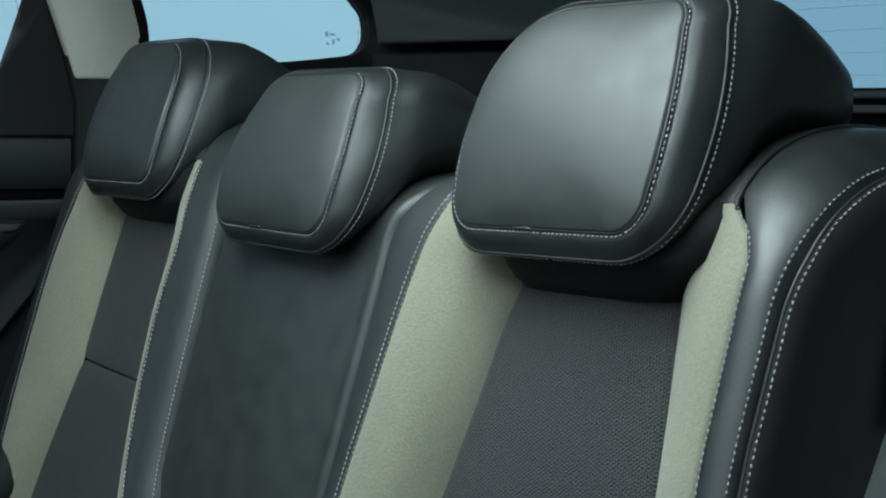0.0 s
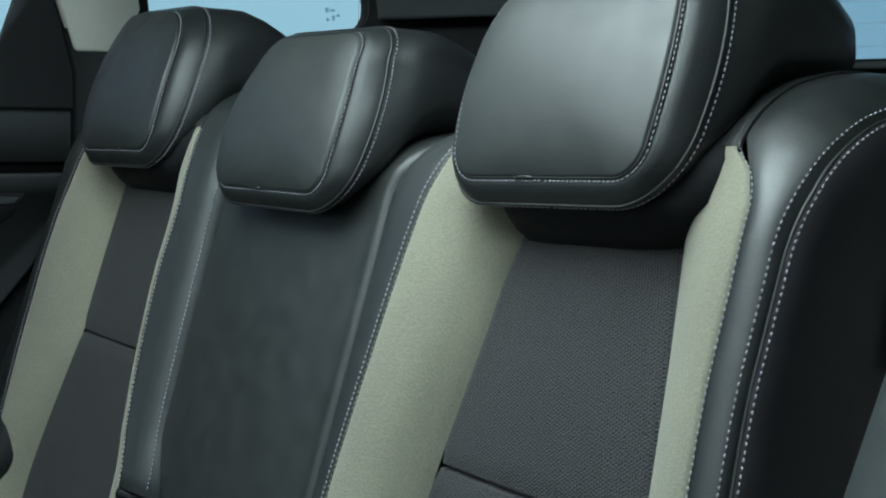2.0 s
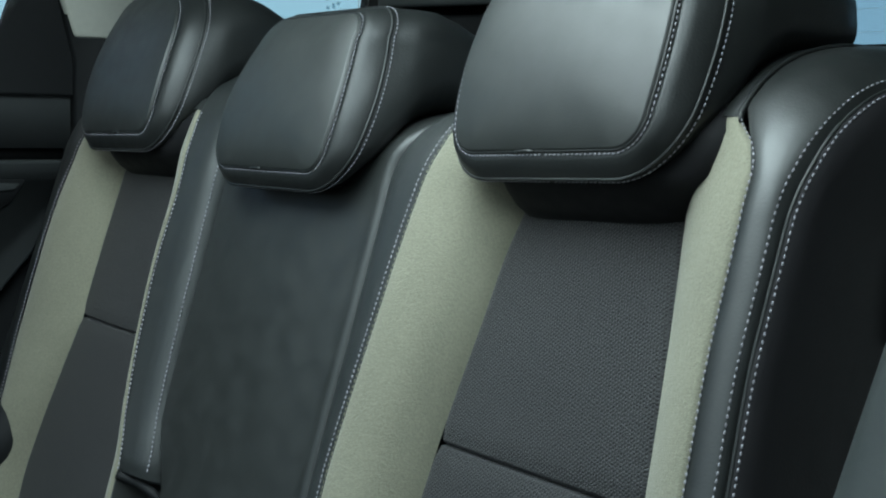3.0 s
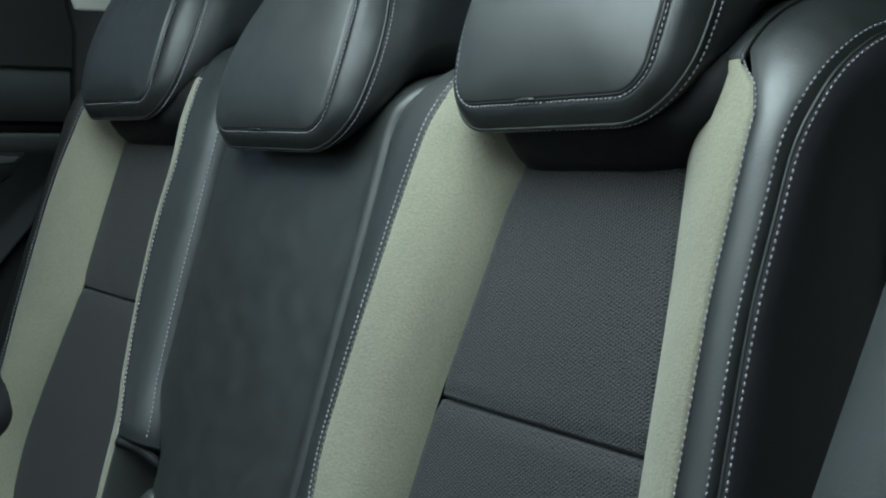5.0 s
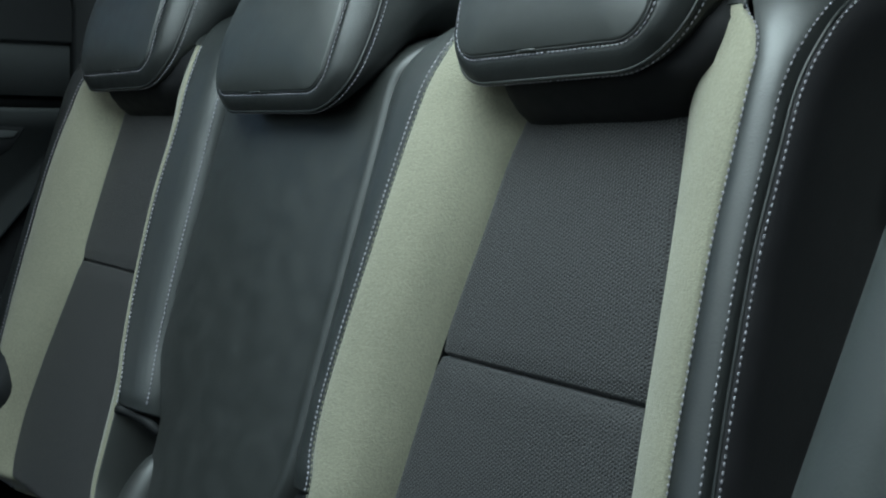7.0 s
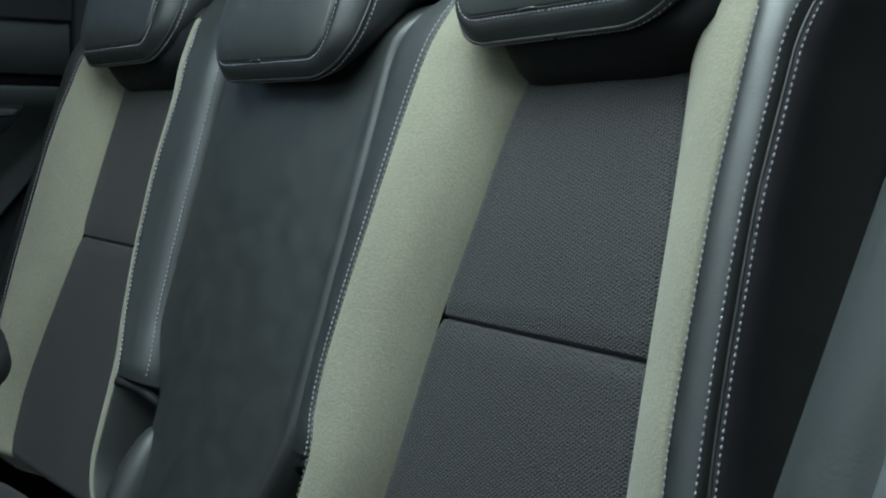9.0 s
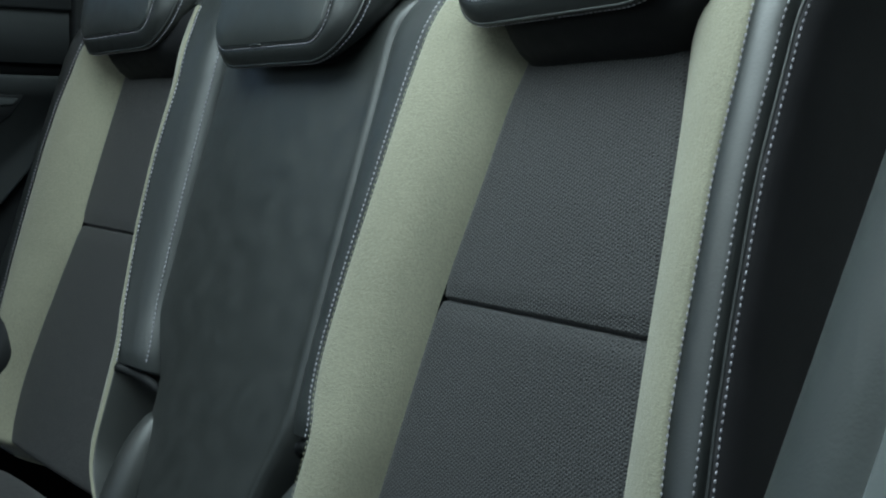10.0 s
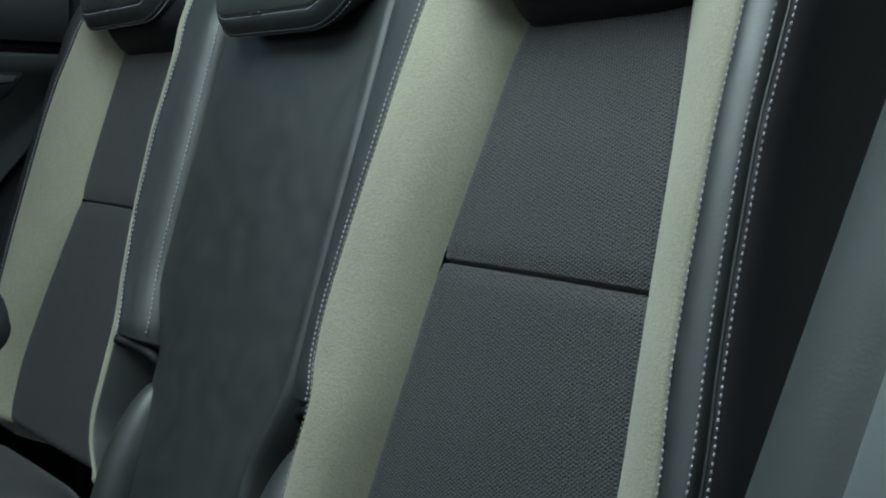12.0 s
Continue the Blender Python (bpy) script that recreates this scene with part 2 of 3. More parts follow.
FAR = {
    "cloth_in": [(0.36, 0.205), (0.404, 0.190), (0.436, 0.158), (0.464, 0.141), (0.50, 0.134), (0.56, 0.127), (0.685, 0.115), (0.78, 0.0995), (0.84, 0.0905), (0.875, 0.080), (0.93, 0.070)],
    "cloth_out": [(0.36, 0.110), (0.394, 0.118), (0.42, 0.130), (0.47, 0.136), (0.54, 0.126), (0.61, 0.108), (0.68, 0.0915), (0.75, 0.090), (0.87, 0.083), (0.93, 0.078)],
    "crest_in": [(0.36, 0.268), (0.404, 0.262), (0.416, 0.248), (0.436, 0.228), (0.464, 0.219), (0.50, 0.218), (0.55, 0.217), (0.61, 0.198), (0.69, 0.180), (0.775, 0.172), (0.85, 0.178), (0.90, 0.172), (0.935, 0.155), (0.955, 0.130)],
    "crest_out": [(0.45, 0.170), (0.57, 0.176), (0.65, 0.180), (0.75, 0.180), (0.817, 0.172), (0.872, 0.154), (0.918, 0.138), (0.955, 0.115)],
    "gap": [(0.40, 0.270), (0.56, 0.265), (0.62, 0.252), (0.70, 0.2445), (0.85, 0.2375), (0.95, 0.2355)],
    "roll": (0.41, 0.73, 0.88),
    "sink": 0.0,
    "full": (0.80, 0.36),
}
CREST_UP = [(0.35, 0.042), (0.70, 0.044), (0.88, 0.044), (0.92, 0.040), (0.95, 0.037), (0.97, 0.038)]
OUTER_SEAM = [(0.45, 0.242), (0.58, 0.234), (0.65, 0.2245), (0.72, 0.2175), (0.80, 0.2125), (0.87, 0.2125), (0.92, 0.217), (0.95, 0.221), (0.97, 0.225)]


def ends(n, power=0.7):
    """Steps from 0 to 1 that crowd at both ends."""
    return [0.5 - 0.5 * math.copysign(abs(math.cos(math.pi * i / n)) ** power, math.cos(math.pi * i / n)) for i in range(n + 1)]


def band_point(c, m, controls, q, v, tuck0, tuck1, seam=0.003):
    """A point of a strip of upholstery: controls(z) gives its section as (across, proud)."""
    p, n = base(v)
    z = min(p[1], 0.985) if v < 0.7 else 0.985
    pts = controls(z)
    a = spline(pts, q)
    length = sum(math.hypot(x[0] - y[0], x[1] - y[1]) for x, y in zip(pts, pts[1:]))
    h = a[1] - 0.07 * smooth(0.398, 0.372, z)
    if tuck0:
        h -= tuck0 * math.exp(-((q * length / seam) ** 2))
    if tuck1:
        h -= tuck1 * math.exp(-(((1 - q) * length / seam) ** 2))
    return (c + m * a[0], p[0] + n[0] * h, p[1] + n[1] * h)


def seam_up(z):
    """How proud the outer seam lies."""
    return lerp_table(CREST_UP, z) - lerp_table([(0.80, 0.005), (0.90, 0.008), (0.95, 0.018), (0.97, 0.026)], z)


def outer_sections(z, w):
    fi, fo = lerp_table(w["cloth_in"], z), lerp_table(w["cloth_out"], z)
    ki, ko, d = lerp_table(w["crest_in"], z), lerp_table(w["crest_out"], z), lerp_table(CREST_UP, z)
    e, g, o = lerp_table(OUTER_SEAM, z), lerp_table(w["gap"], z), seam_up(z)
    low = 1 - w["sink"] * smooth(0.905, 0.975, z)  # the inner bolster sinks towards its top
    return {
        "inner": [(-g, -0.07), (-g, -0.01), (-g + 0.004, w["roll"][0] * d * low), (-g + 0.013, w["roll"][1] * d * low), (-(0.35 * g + 0.65 * ki), w["roll"][2] * d * (0.4 + 0.6 * low)), (-ki, d)],
        "inner_low": [(-g + 0.025, -0.07), (-ki - 0.012, -0.03), (-ki - 0.006, 0.0), (-ki - 0.004, 0.5 * d), (-ki, d)],
        "suede_in": [(-ki, d), (-(0.72 * ki + 0.28 * fi), w["full"][0] * d), (-(0.34 * ki + 0.66 * fi), w["full"][1] * d), (-fi, 0.0)],
        "cloth": [(-fi, 0.0), (-0.5 * fi, 0.003), (0, 0.004), (0.5 * fo, 0.003), (fo, 0.0)],
        "suede_out": [(fo, 0.0), (0.34 * ko + 0.66 * fo, 0.58 * d), (0.72 * ko + 0.28 * fo, 0.92 * d), (ko, d)],
        "over": [(-ki, d), (-0.55 * ki, 0.9 * d + 0.003), (0, 0.85 * d + 0.004), (0.55 * ko, 0.9 * d + 0.003), (ko, d)],
        "strip": [(ko, d), (0.5 * ko + 0.5 * e, 0.6 * d + 0.4 * o + 0.003 + 0.004 * smooth(0.86, 0.93, z)), (e, o)],
        "side": [(e, o), (e + 0.006, o - 0.007), (e + 0.011, o - 0.025), (e + 0.012, o - 0.075), (e + 0.009, -0.10), (e + 0.005, -0.16)],
    }


def build_outer(c, m, w, label):
    seat = thing("rear_backrest", label, "car seat", "outer rear backrests", at=(c, -0.15, 0.25))
    inv = Matrix.Translation((-c, 0.15, -0.25))
    panels = {}

    def cover(name, key, v0, v1, mat, note, t0=0.004, t1=0.004, nu=16, nv=60, ends_v=(0.0, 0.0), uv=False):
        vs = [v0 + (v1 - v0) * q for q in ends(nv, 0.85)]
        vs = sorted({*vs, *(v0 + k * 0.0006 for k in range(1, 24) if ends_v[0]), *(v1 - k * 0.0006 for k in range(1, 24) if ends_v[1])})

        def fn(q, v):
            x, y, z = band_point(c, m, lambda zz: outer_sections(zz, w)[key], q, v, t0, t1)
            for edge, depth in ((v0, ends_v[0]), (v1, ends_v[1])):
                if depth:
                    s = (v - edge) * 1.55
                    _, n = base(v)
                    k = depth * (math.exp(-((s / 0.0015) ** 2)) + 0.5 * math.exp(-((s / 0.011) ** 2)))
                    y, z = y - n[0] * k, z - n[1] * k
            if key == "suede_in":
                k = math.exp(-(((x - c) * m + 0.076) / 0.021) ** 2 - ((z - 0.882) / 0.018) ** 2)
                y, z = y + 0.030 * k, z - 0.004 * k
            return (x, y, z)

        bm, _ = sheet(fn, ends(nu), vs, uv=uv)
        bm.transform(inv)
        panels[key] = part(name, bm, mat, seat, note)
        return panels[key]

    top, low, mid = v_of(0.931), v_of(0.27 if m > 0 else 0.372), v_of(0.6815)
    cover("inner_bolster", "inner", v_of(0.543), 1.0, BOLSTER, "grained black leather inner bolster", t0=0, ends_v=(0.008, 0))
    cover("inner_bolster", "inner_low", low, v_of(0.55), SMOOTH, "folded black leather lower bolster", t0=0, nv=30)
    cover("inner_panel", "suede_in", low, top, SUEDE, "sage green suede panel", nv=80)
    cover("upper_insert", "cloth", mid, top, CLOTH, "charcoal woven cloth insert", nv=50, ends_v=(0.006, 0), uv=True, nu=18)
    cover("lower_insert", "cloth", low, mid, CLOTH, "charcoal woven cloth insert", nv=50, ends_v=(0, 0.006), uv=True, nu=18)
    cover("outer_panel", "suede_out", low, top, SUEDE, "sage green suede panel", nv=80)
    cover("edge_strip", "strip", low, 1.0, STRIP, "black leather edge strip", t0=0.001, t1=0.009, nu=14)
    cover("side_panel", "side", low, 1.0, SIDE_HIDE, "black leather side", t0=0.009, t1=0, nv=70, nu=26)

    # The leather that closes the top and runs down behind.
    cover("top_cover", "over", top, 1.0, LEATHER, "black leather top", nu=24, nv=50)

    # The rolled lip where the inner bolster is tucked in.
    bm = bmesh.new()
    lip = []
    for i in range(15):
        q = 0.34 + 0.66 * i / 14
        x, y, z = band_point(c, m, lambda zz: outer_sections(zz, w)["inner"], q, v_of(0.543), 0, 0)
        lip.append((x, y + 0.010 * math.sin(math.pi * i / 14) + 0.004, z - 0.004 - 0.014 * (1 - i / 14)))
    tube(bm, lip, 0.0055, 10)
    bm.transform(inv)
    part("fold", bm, PLASTIC, seat, "rolled leather lip")

    # A cord sewn into the outer seam.
    bm = bmesh.new()
    cord = []
    for i in range(141):
        p, n = base(low + (0.80 - low) * i / 140)
        z = min(p[1], 0.985) if low + (0.80 - low) * i / 140 < 0.7 else 0.985
        h = seam_up(z) - 0.0020
        cord.append((c + m * lerp_table(OUTER_SEAM, z), p[0] + n[0] * h, p[1] + n[1] * h))
    tube(bm, cord, 0.0018, 8)
    bm.transform(inv)
    part("piping", bm, LEATHER, panels["strip"], "rolled leather cord")

    # A second cord from the suede's tip over the shoulder.
    bm = bmesh.new()
    cord = []
    for i in range(41):
        v = v_of(0.929) + (0.86 - v_of(0.929)) * i / 40
        cord.append(Vector(band_point(c, m, lambda zz: outer_sections(zz, w)["strip"], 0.0, v, 0, 0)))
    tube(bm, cord, 0.0019, 8)
    bm.transform(inv)
    part("piping", bm, LEATHER, panels["strip"], "rolled leather cord")

    # Thread rows.
    def row(key, q, v0, v1, lift=0.0006):
        pts = []
        for i in range(121):
            v = v0 + (v1 - v0) * i / 120
            if key == "strip":
                z = min(base(v)[0][1], 0.985) if v < 0.7 else 0.985
                width = lerp_table(OUTER_SEAM, z) - lerp_table(w["crest_out"], z)
                at = min(0.5, 0.0012 / width) if q < 0.5 else 1 - 0.0062 / width
            else:
                at = q
            pts.append(Vector(band_point(c, m, lambda zz: outer_sections(zz, w)[key], at, v, 0, 0)) + lift * Vector((0, -1, 0.3)))
        return pts

    for key, q, v0, v1 in (("inner", 0.972, v_of(0.545), top), ("inner", 0.47, v_of(0.552), top), ("strip", 0.05, low, top), ("strip", 0.70, low, 0.78), ("side", 0.12, low, 0.78)):
        if (q == 0.47 and m > 0) or (m < 0 and (key == "side" or q == 0.70)):
            continue
        bm = bmesh.new()
        if key != "inner":
            stitches(bm, row(key, q, v0, v1), 0.0050, 0.0027, 0.0009)
        elif m > 0:
            stitches(bm, row(key, q, v0, v1), 0.0047, 0.0030, 0.00085)
        else:
            stitches(bm, row(key, q - (0.05 if q > 0.9 else 0.0), v0, v1, 0.0016), 0.0052, 0.0034, 0.0011)
        bm.transform(inv)
        part("stitching", bm, THREAD, panels[key], "pale grey twin-needle thread")
    # Tonal thread just inside the suede's edge.
    if m < 0:
        return seat
    bm = bmesh.new()
    stitches(bm, row("suede_in", 0.05, v_of(0.45), v_of(0.935)), 0.0050, 0.0034, 0.0007)
    bm.transform(inv)
    part("stitching", bm, SAGE_THREAD, panels["suede_in"], "sage tonal thread")
    return seat


near_seat = build_outer(0.405, 1, NEAR, "charcoal cloth and sage suede rear backrest with black leather edges")
far_seat = build_outer(-0.4065, -1, FAR, "charcoal cloth and sage suede rear backrest with black leather edges")

# Middle backrest: one plain leather cushion between the two.
MID_X = 0.004
mid_seat = thing("middle_backrest", "smooth black leather middle backrest between the two outer ones", "car seat", at=(MID_X, -0.15, 0.25))


def mid_point(q, v):
    p, n = base(v)
    a = 2 * q - 1
    z = p[1] if v < 0.7 else 0.985
    h = 0.020 + 0.010 * (1 - a * a) * (1 - smooth(0.9, 0.96, z)) - 0.032 * smooth(0.905, 0.975, z)
    if a > 0:
        # A soft roll that turns down into the gap.
        edge = max(0, a - 0.85) / 0.15
        h += 0.004 * math.exp(-(((a - 0.90) / 0.05) ** 2)) - 0.050 * edge**2.4
        half = (0.169 + 0.020 * smooth(0.89, 0.945, z)) * (1 - 0.20 * smooth(0.56, 0.46, z))
    else:
        half = 0.164 * (1 - 0.28 * smooth(0.62, 0.53, z))
    return (a * half, p[0] + n[0] * h + 0.15, p[1] + n[1] * h - 0.25)


bm, _ = sheet(mid_point, ends(48, 0.75), [v_of(0.27) + (1 - v_of(0.27)) * i / 70 for i in range(71)])
part("cushion", bm, SMOOTH, mid_seat)


def lobe(x0, x1, top, low, y_off, bulge, recede=0.0):
    """A soft rounded roll of upholstery that leans with the backrest."""
    bm = bmesh.new()
    rows = []
    for i in range(41):
        f = i / 40
        z = top - (top - low) * f
        r = min(1.0, (1 - (1 - min(1, f / 0.45)) ** 2.2)) ** 0.6
        y = -0.006 + 0.306 * (z - 0.681) + y_off
        ring = []
        for k in range(28):
            a = 2 * math.pi * k / 28
            cx, cy = math.cos(a), math.sin(a)
            x = (x0 + x1) / 2 - recede * smooth(0.18, 0.5, f) + math.copysign(abs(cx) ** 0.8, cx) * (x1 - x0) / 2 * (0.25 + 0.75 * r)
            ring.append(bm.verts.new((x, y + math.copysign(abs(cy) ** 0.8, cy) * bulge * (0.1 + 0.9 * r), z)))
        rows.append(ring)
    for a, b in zip(rows, rows[1:]):
        for k in range(28):
            j = (k + 1) % 28
            bm.faces.new((a[k], a[j], b[j], b[k]))
    bm.faces.new(rows[0])
    bm.faces.new(rows[-1][::-1])
    return bm


for x0, x1 in ((-0.140, -0.088), (0.166, 0.222)):
    bm = lobe(x0, x1, 0.516, 0.27, -0.012, 0.040)
    bm.transform(Matrix.Translation((-MID_X, 0.15, -0.25)))
    part("lower_bolster", bm, SMOOTH, mid_seat, "rounded black leather roll")

side_roll = part("side_bolster", lobe(-0.665, -0.542, 0.588, 0.20, -0.024, 0.045, 0.045), PLASTIC)
tagged(side_roll, "dark rounded leather side bolster beside the backrest", "car seat")

# ---- the headrests ----
HR_HALF = (7, 11, 14, 9, 5)  # steps along the bottom, lower corner, side, upper corner and top of one half
HR_N = 2 * sum(HR_HALF)


def outline(wb, wm, wt, zb, zt, rb, ro, ri, yk, lean, curve):
    """A closed outline: half widths below, amid and above, height span, lower corner radius, upper ones outwards and inwards, then how it leans back."""

    def half(z):
        f = (z - zb) / (zt - zb)
        return wb * (f - 0.45) * (f - 1) / 0.45 + wm * f * (f - 1) / (0.45 * -0.55) + wt * f * (f - 0.45) / 0.55

    n0, n1, n2, n3, n4 = HR_HALF

    def flank(rt):
        wl, wu = half(zb + rb), half(zt - rt)
        pts = [((wl - rb) * (i + 0.5) / (n0 + 0.5), zb) for i in range(n0)]
        for i in range(n1):
            a = radians(-90 + 90 * i / n1)
            pts.append((wl - rb + rb * math.cos(a), zb + rb + rb * math.sin(a)))
        for i in range(n2):
            z = zb + rb + (zt - rt - zb - rb) * i / n2
            pts.append((half(z), z))
        for i in range(n3):
            a = radians(90 * i / n3)
            pts.append((wu - rt + rt * math.cos(a), zt - rt + rt * math.sin(a)))
        return pts + [((wu - rt) * (1 - i / n4), zt) for i in range(n4)]

    pts = flank(ro) + [(-x, z) for x, z in reversed(flank(ri))]
    return [(x, yk + lean * z + curve * z * z, z) for x, z in pts]


# half widths below, amid and above, lowest and highest point, the corner radii (below, above outwards, above inwards), then the setback, lean and curve
PANEL = (0.099, 0.107, 0.082, 0.004, 0.171, 0.026, 0.020, 0.075, -0.004, 0.12, 1.45)
WELT = (0.119, 0.131, 0.101, -0.018, 0.178, 0.058, 0.026, 0.078, 0.012, 0.40, 0.0)


def between(a, b, side, back):
    return tuple(p + (q - p) * (side if i < 8 else back) for i, (p, q) in enumerate(zip(a, b)))


EDGE = between(PANEL, WELT, 0.06, 0.12)
RINGS = [between(PANEL, WELT, *k) for k in ((0.04, 0.30), (0.14, 0.16), (0.35, 0.18), (0.62, 0.40), (0.86, 0.72), (0.97, 0.94), (1.0, 1.04))]
BODY = [
    (0.119, 0.131, 0.101, -0.018, 0.178, 0.058, 0.026, 0.078, 0.0135, 0.40, 0.0),
    (0.121, 0.133, 0.103, -0.020, 0.179, 0.060, 0.027, 0.078, 0.018, 0.40, 0.0),
    (0.125, 0.135, 0.106, -0.014, 0.178, 0.059, 0.028, 0.076, 0.028, 0.37, 0.0),
    (0.134, 0.138, 0.112, 0.010, 0.177, 0.050, 0.029, 0.072, 0.046, 0.30, 0.0),
    (0.136, 0.138, 0.120, 0.042, 0.176, 0.045, 0.030, 0.062, 0.068, 0.25, 0.0),
    (0.136, 0.137, 0.122, 0.060, 0.174, 0.040, 0.032, 0.050, 0.098, 0.18, 0.0),
    (0.135, 0.136, 0.123, 0.064, 0.165, 0.034, 0.034, 0.045, 0.136, 0.10, 0.0),
    (0.133, 0.134, 0.122, 0.067, 0.151, 0.030, 0.034, 0.040, 0.165, 0.08, 0.0),
    (0.130, 0.131, 0.120, 0.070, 0.136, 0.026, 0.030, 0.032, 0.188, 0.06, 0.0),
    (0.123, 0.124, 0.115, 0.074, 0.123, 0.020, 0.022, 0.022, 0.199, 0.05, 0.0),
    (0.102, 0.103, 0.100, 0.083, 0.112, 0.012, 0.013, 0.013, 0.206, 0.05, 0.0),
]


def build_headrest(at, scale, label, chin=1.0, turned=1, even=False, tilt=0.0):
    """turned: -1 mirrors it, so that its squarer upper corner lies outwards. even: both upper corners alike. tilt: how its lower edge rises sideways."""
    def ring_of(*r):
        if even:
            r = r[:6] + (0.6 * r[6] + 0.24 * r[7],) * 2 + r[8:]
            r = r[:2] + (0.93 * r[2],) + r[3:]
        return outline(*r)

    rest = thing("headrest", label, "headrest", "rear headrests", at=at)

    def mul(p):
        x = p[0] * scale[0] * turned
        return Vector((x, p[1] * scale[1], p[2] * scale[2] + tilt * x * (1 - smooth(0.0, 0.15, p[2]))))

    def loft(rings, cap0=False, cap1=False):
        bm = bmesh.new()
        rows = [[bm.verts.new(mul(p)) for p in ring_of(*r)] for r in rings]
        for a, b in zip(rows, rows[1:]):
            for i in range(HR_N):
                k = (i + 1) % HR_N
                bm.faces.new((a[i], a[k], b[k], b[i]))
        if cap1:
            bm.faces.new(rows[-1])
        return bm

    # Domed front panel, shrinking rings towards its middle.
    bm = bmesh.new()
    rows = []
    edge = ring_of(*PANEL)
    mid = Vector((0, 0.0175, 0.083))
    for s in (1.012, 1.0, 0.985, 0.96, 0.92, 0.85, 0.75, 0.6, 0.42, 0.26, 0.13, 0.04):
        ring = []
        for p in edge:
            w = mid + (Vector(p) - mid) * s
            w.y = PANEL[8] + PANEL[9] * w.z + PANEL[10] * w.z * w.z
            dome = 0.0035 * (1 - min(1, s) ** 6) + 0.004 * (1 - min(1, s) ** 2) - (0.005 if s > 1.005 else 0)
            ring.append(bm.verts.new(mul(w + dome * Vector((0, -0.95, 0.31)))))
        rows.append(ring)
    for a, b in zip(rows, rows[1:]):
        for i in range(HR_N):
            k = (i + 1) % HR_N
            bm.faces.new((a[i], a[k], b[k], b[i]))
    bm.faces.new(rows[-1])
    part("front_panel", bm, SMOOTH, rest, "smooth black leather face")
    band = part("front_band", loft(RINGS), LEATHER, rest, "grained black leather band")
    hull = part("body", loft(BODY, cap1=True), LEATHER, rest, "black leather body")

    # Welts and thread along both seams.
    for ring, r, owner in ((EDGE, 0.0016, band), (WELT, 0.0015, hull)):
        bm = bmesh.new()
        tube(bm, [mul(p) for p in ring_of(*ring)], r, 6, closed=True)
        part("piping", bm, LEATHER, owner, "rolled leather welt")
    for owner, ring in ((band, between(PANEL, WELT, 0.17, 0.12)), (hull, (0.121, 0.133, 0.103, -0.020, 0.179, 0.060, 0.027, 0.078, 0.0165, 0.40, 0.0))):
        bm = bmesh.new()
        stitches(bm, [mul(p) for p in ring_of(*ring)], 0.0047, 0.0030, 0.00075, closed=True)
        part("stitching", bm, THREAD, owner, "pale grey thread")

    # Where the welt below the face is joined.
    bm = bmesh.new()
    low_edge = ring_of(*EDGE)
    at_join = [mul(Vector(low_edge[-1]).lerp(Vector(low_edge[-3]), k)) for k in (0.0, 0.35, 0.7, 1.0)]
    tube(bm, [p + Vector((0, -0.0006, lift)) for p, lift in zip(at_join, (0.0, 0.0006, 0.0003, 0.0))], 0.0019, 8)
    part("welt_join", bm, LEATHER, band, "small welt join")

    # The chin below the cushion, which carries it on the backrest.
    bm = bmesh.new()
    rows = []
    for z, w, y0, y1 in ((0.06, 0.134, 0.06, 0.12), (0.015, 0.152, 0.024, 0.12), (-0.015, 0.143, 0.014, 0.12), (-0.028, 0.124, 0.021, 0.12), (-0.040, 0.109, 0.031, 0.12), (-0.049, 0.098, 0.044, 0.12), (-0.055, 0.084, 0.058, 0.12)):
        ring = []
        for i in range(40):
            a = 2 * math.pi * i / 40
            x = math.copysign(abs(math.cos(a)) ** 0.5, math.cos(a))
            x = x * w if x > 0 else x * min(w, 0.068 + 0.14 * w)
            y = (y0 + y1) / 2 + math.copysign(abs(math.sin(a)) ** 0.5, math.sin(a)) * (y1 - y0) / 2
            ring.append(bm.verts.new(mul((x * chin * turned, y + 0.05 * (1 - chin), z * chin))))
        rows.append(ring)
    for a, b in zip(rows, rows[1:]):
        for i in range(40):
            k = (i + 1) % 40
            bm.faces.new((a[i], a[k], b[k], b[i]))
    bm.faces.new(rows[-1])
    part("chin", bm, CHIN, rest, "matt black lower shell")
    return rest


LABEL = "black leather headrest with pale stitching, folded over the backrest"
near_rest = build_headrest((0.406, 0.0, 0.9225), (1, 1, 1), LABEL, tilt=0.045)
far_rest = build_headrest((-0.397, 0.0, 0.92), (1, 1, 1), LABEL, turned=-1, tilt=0.02)
mid_rest = build_headrest((0.008, -0.011, 0.893), (1.0, 1.0, 0.90), "lower black leather middle headrest with pale stitching", 0.72, even=True, tilt=0.01)

# ---- cushions ----


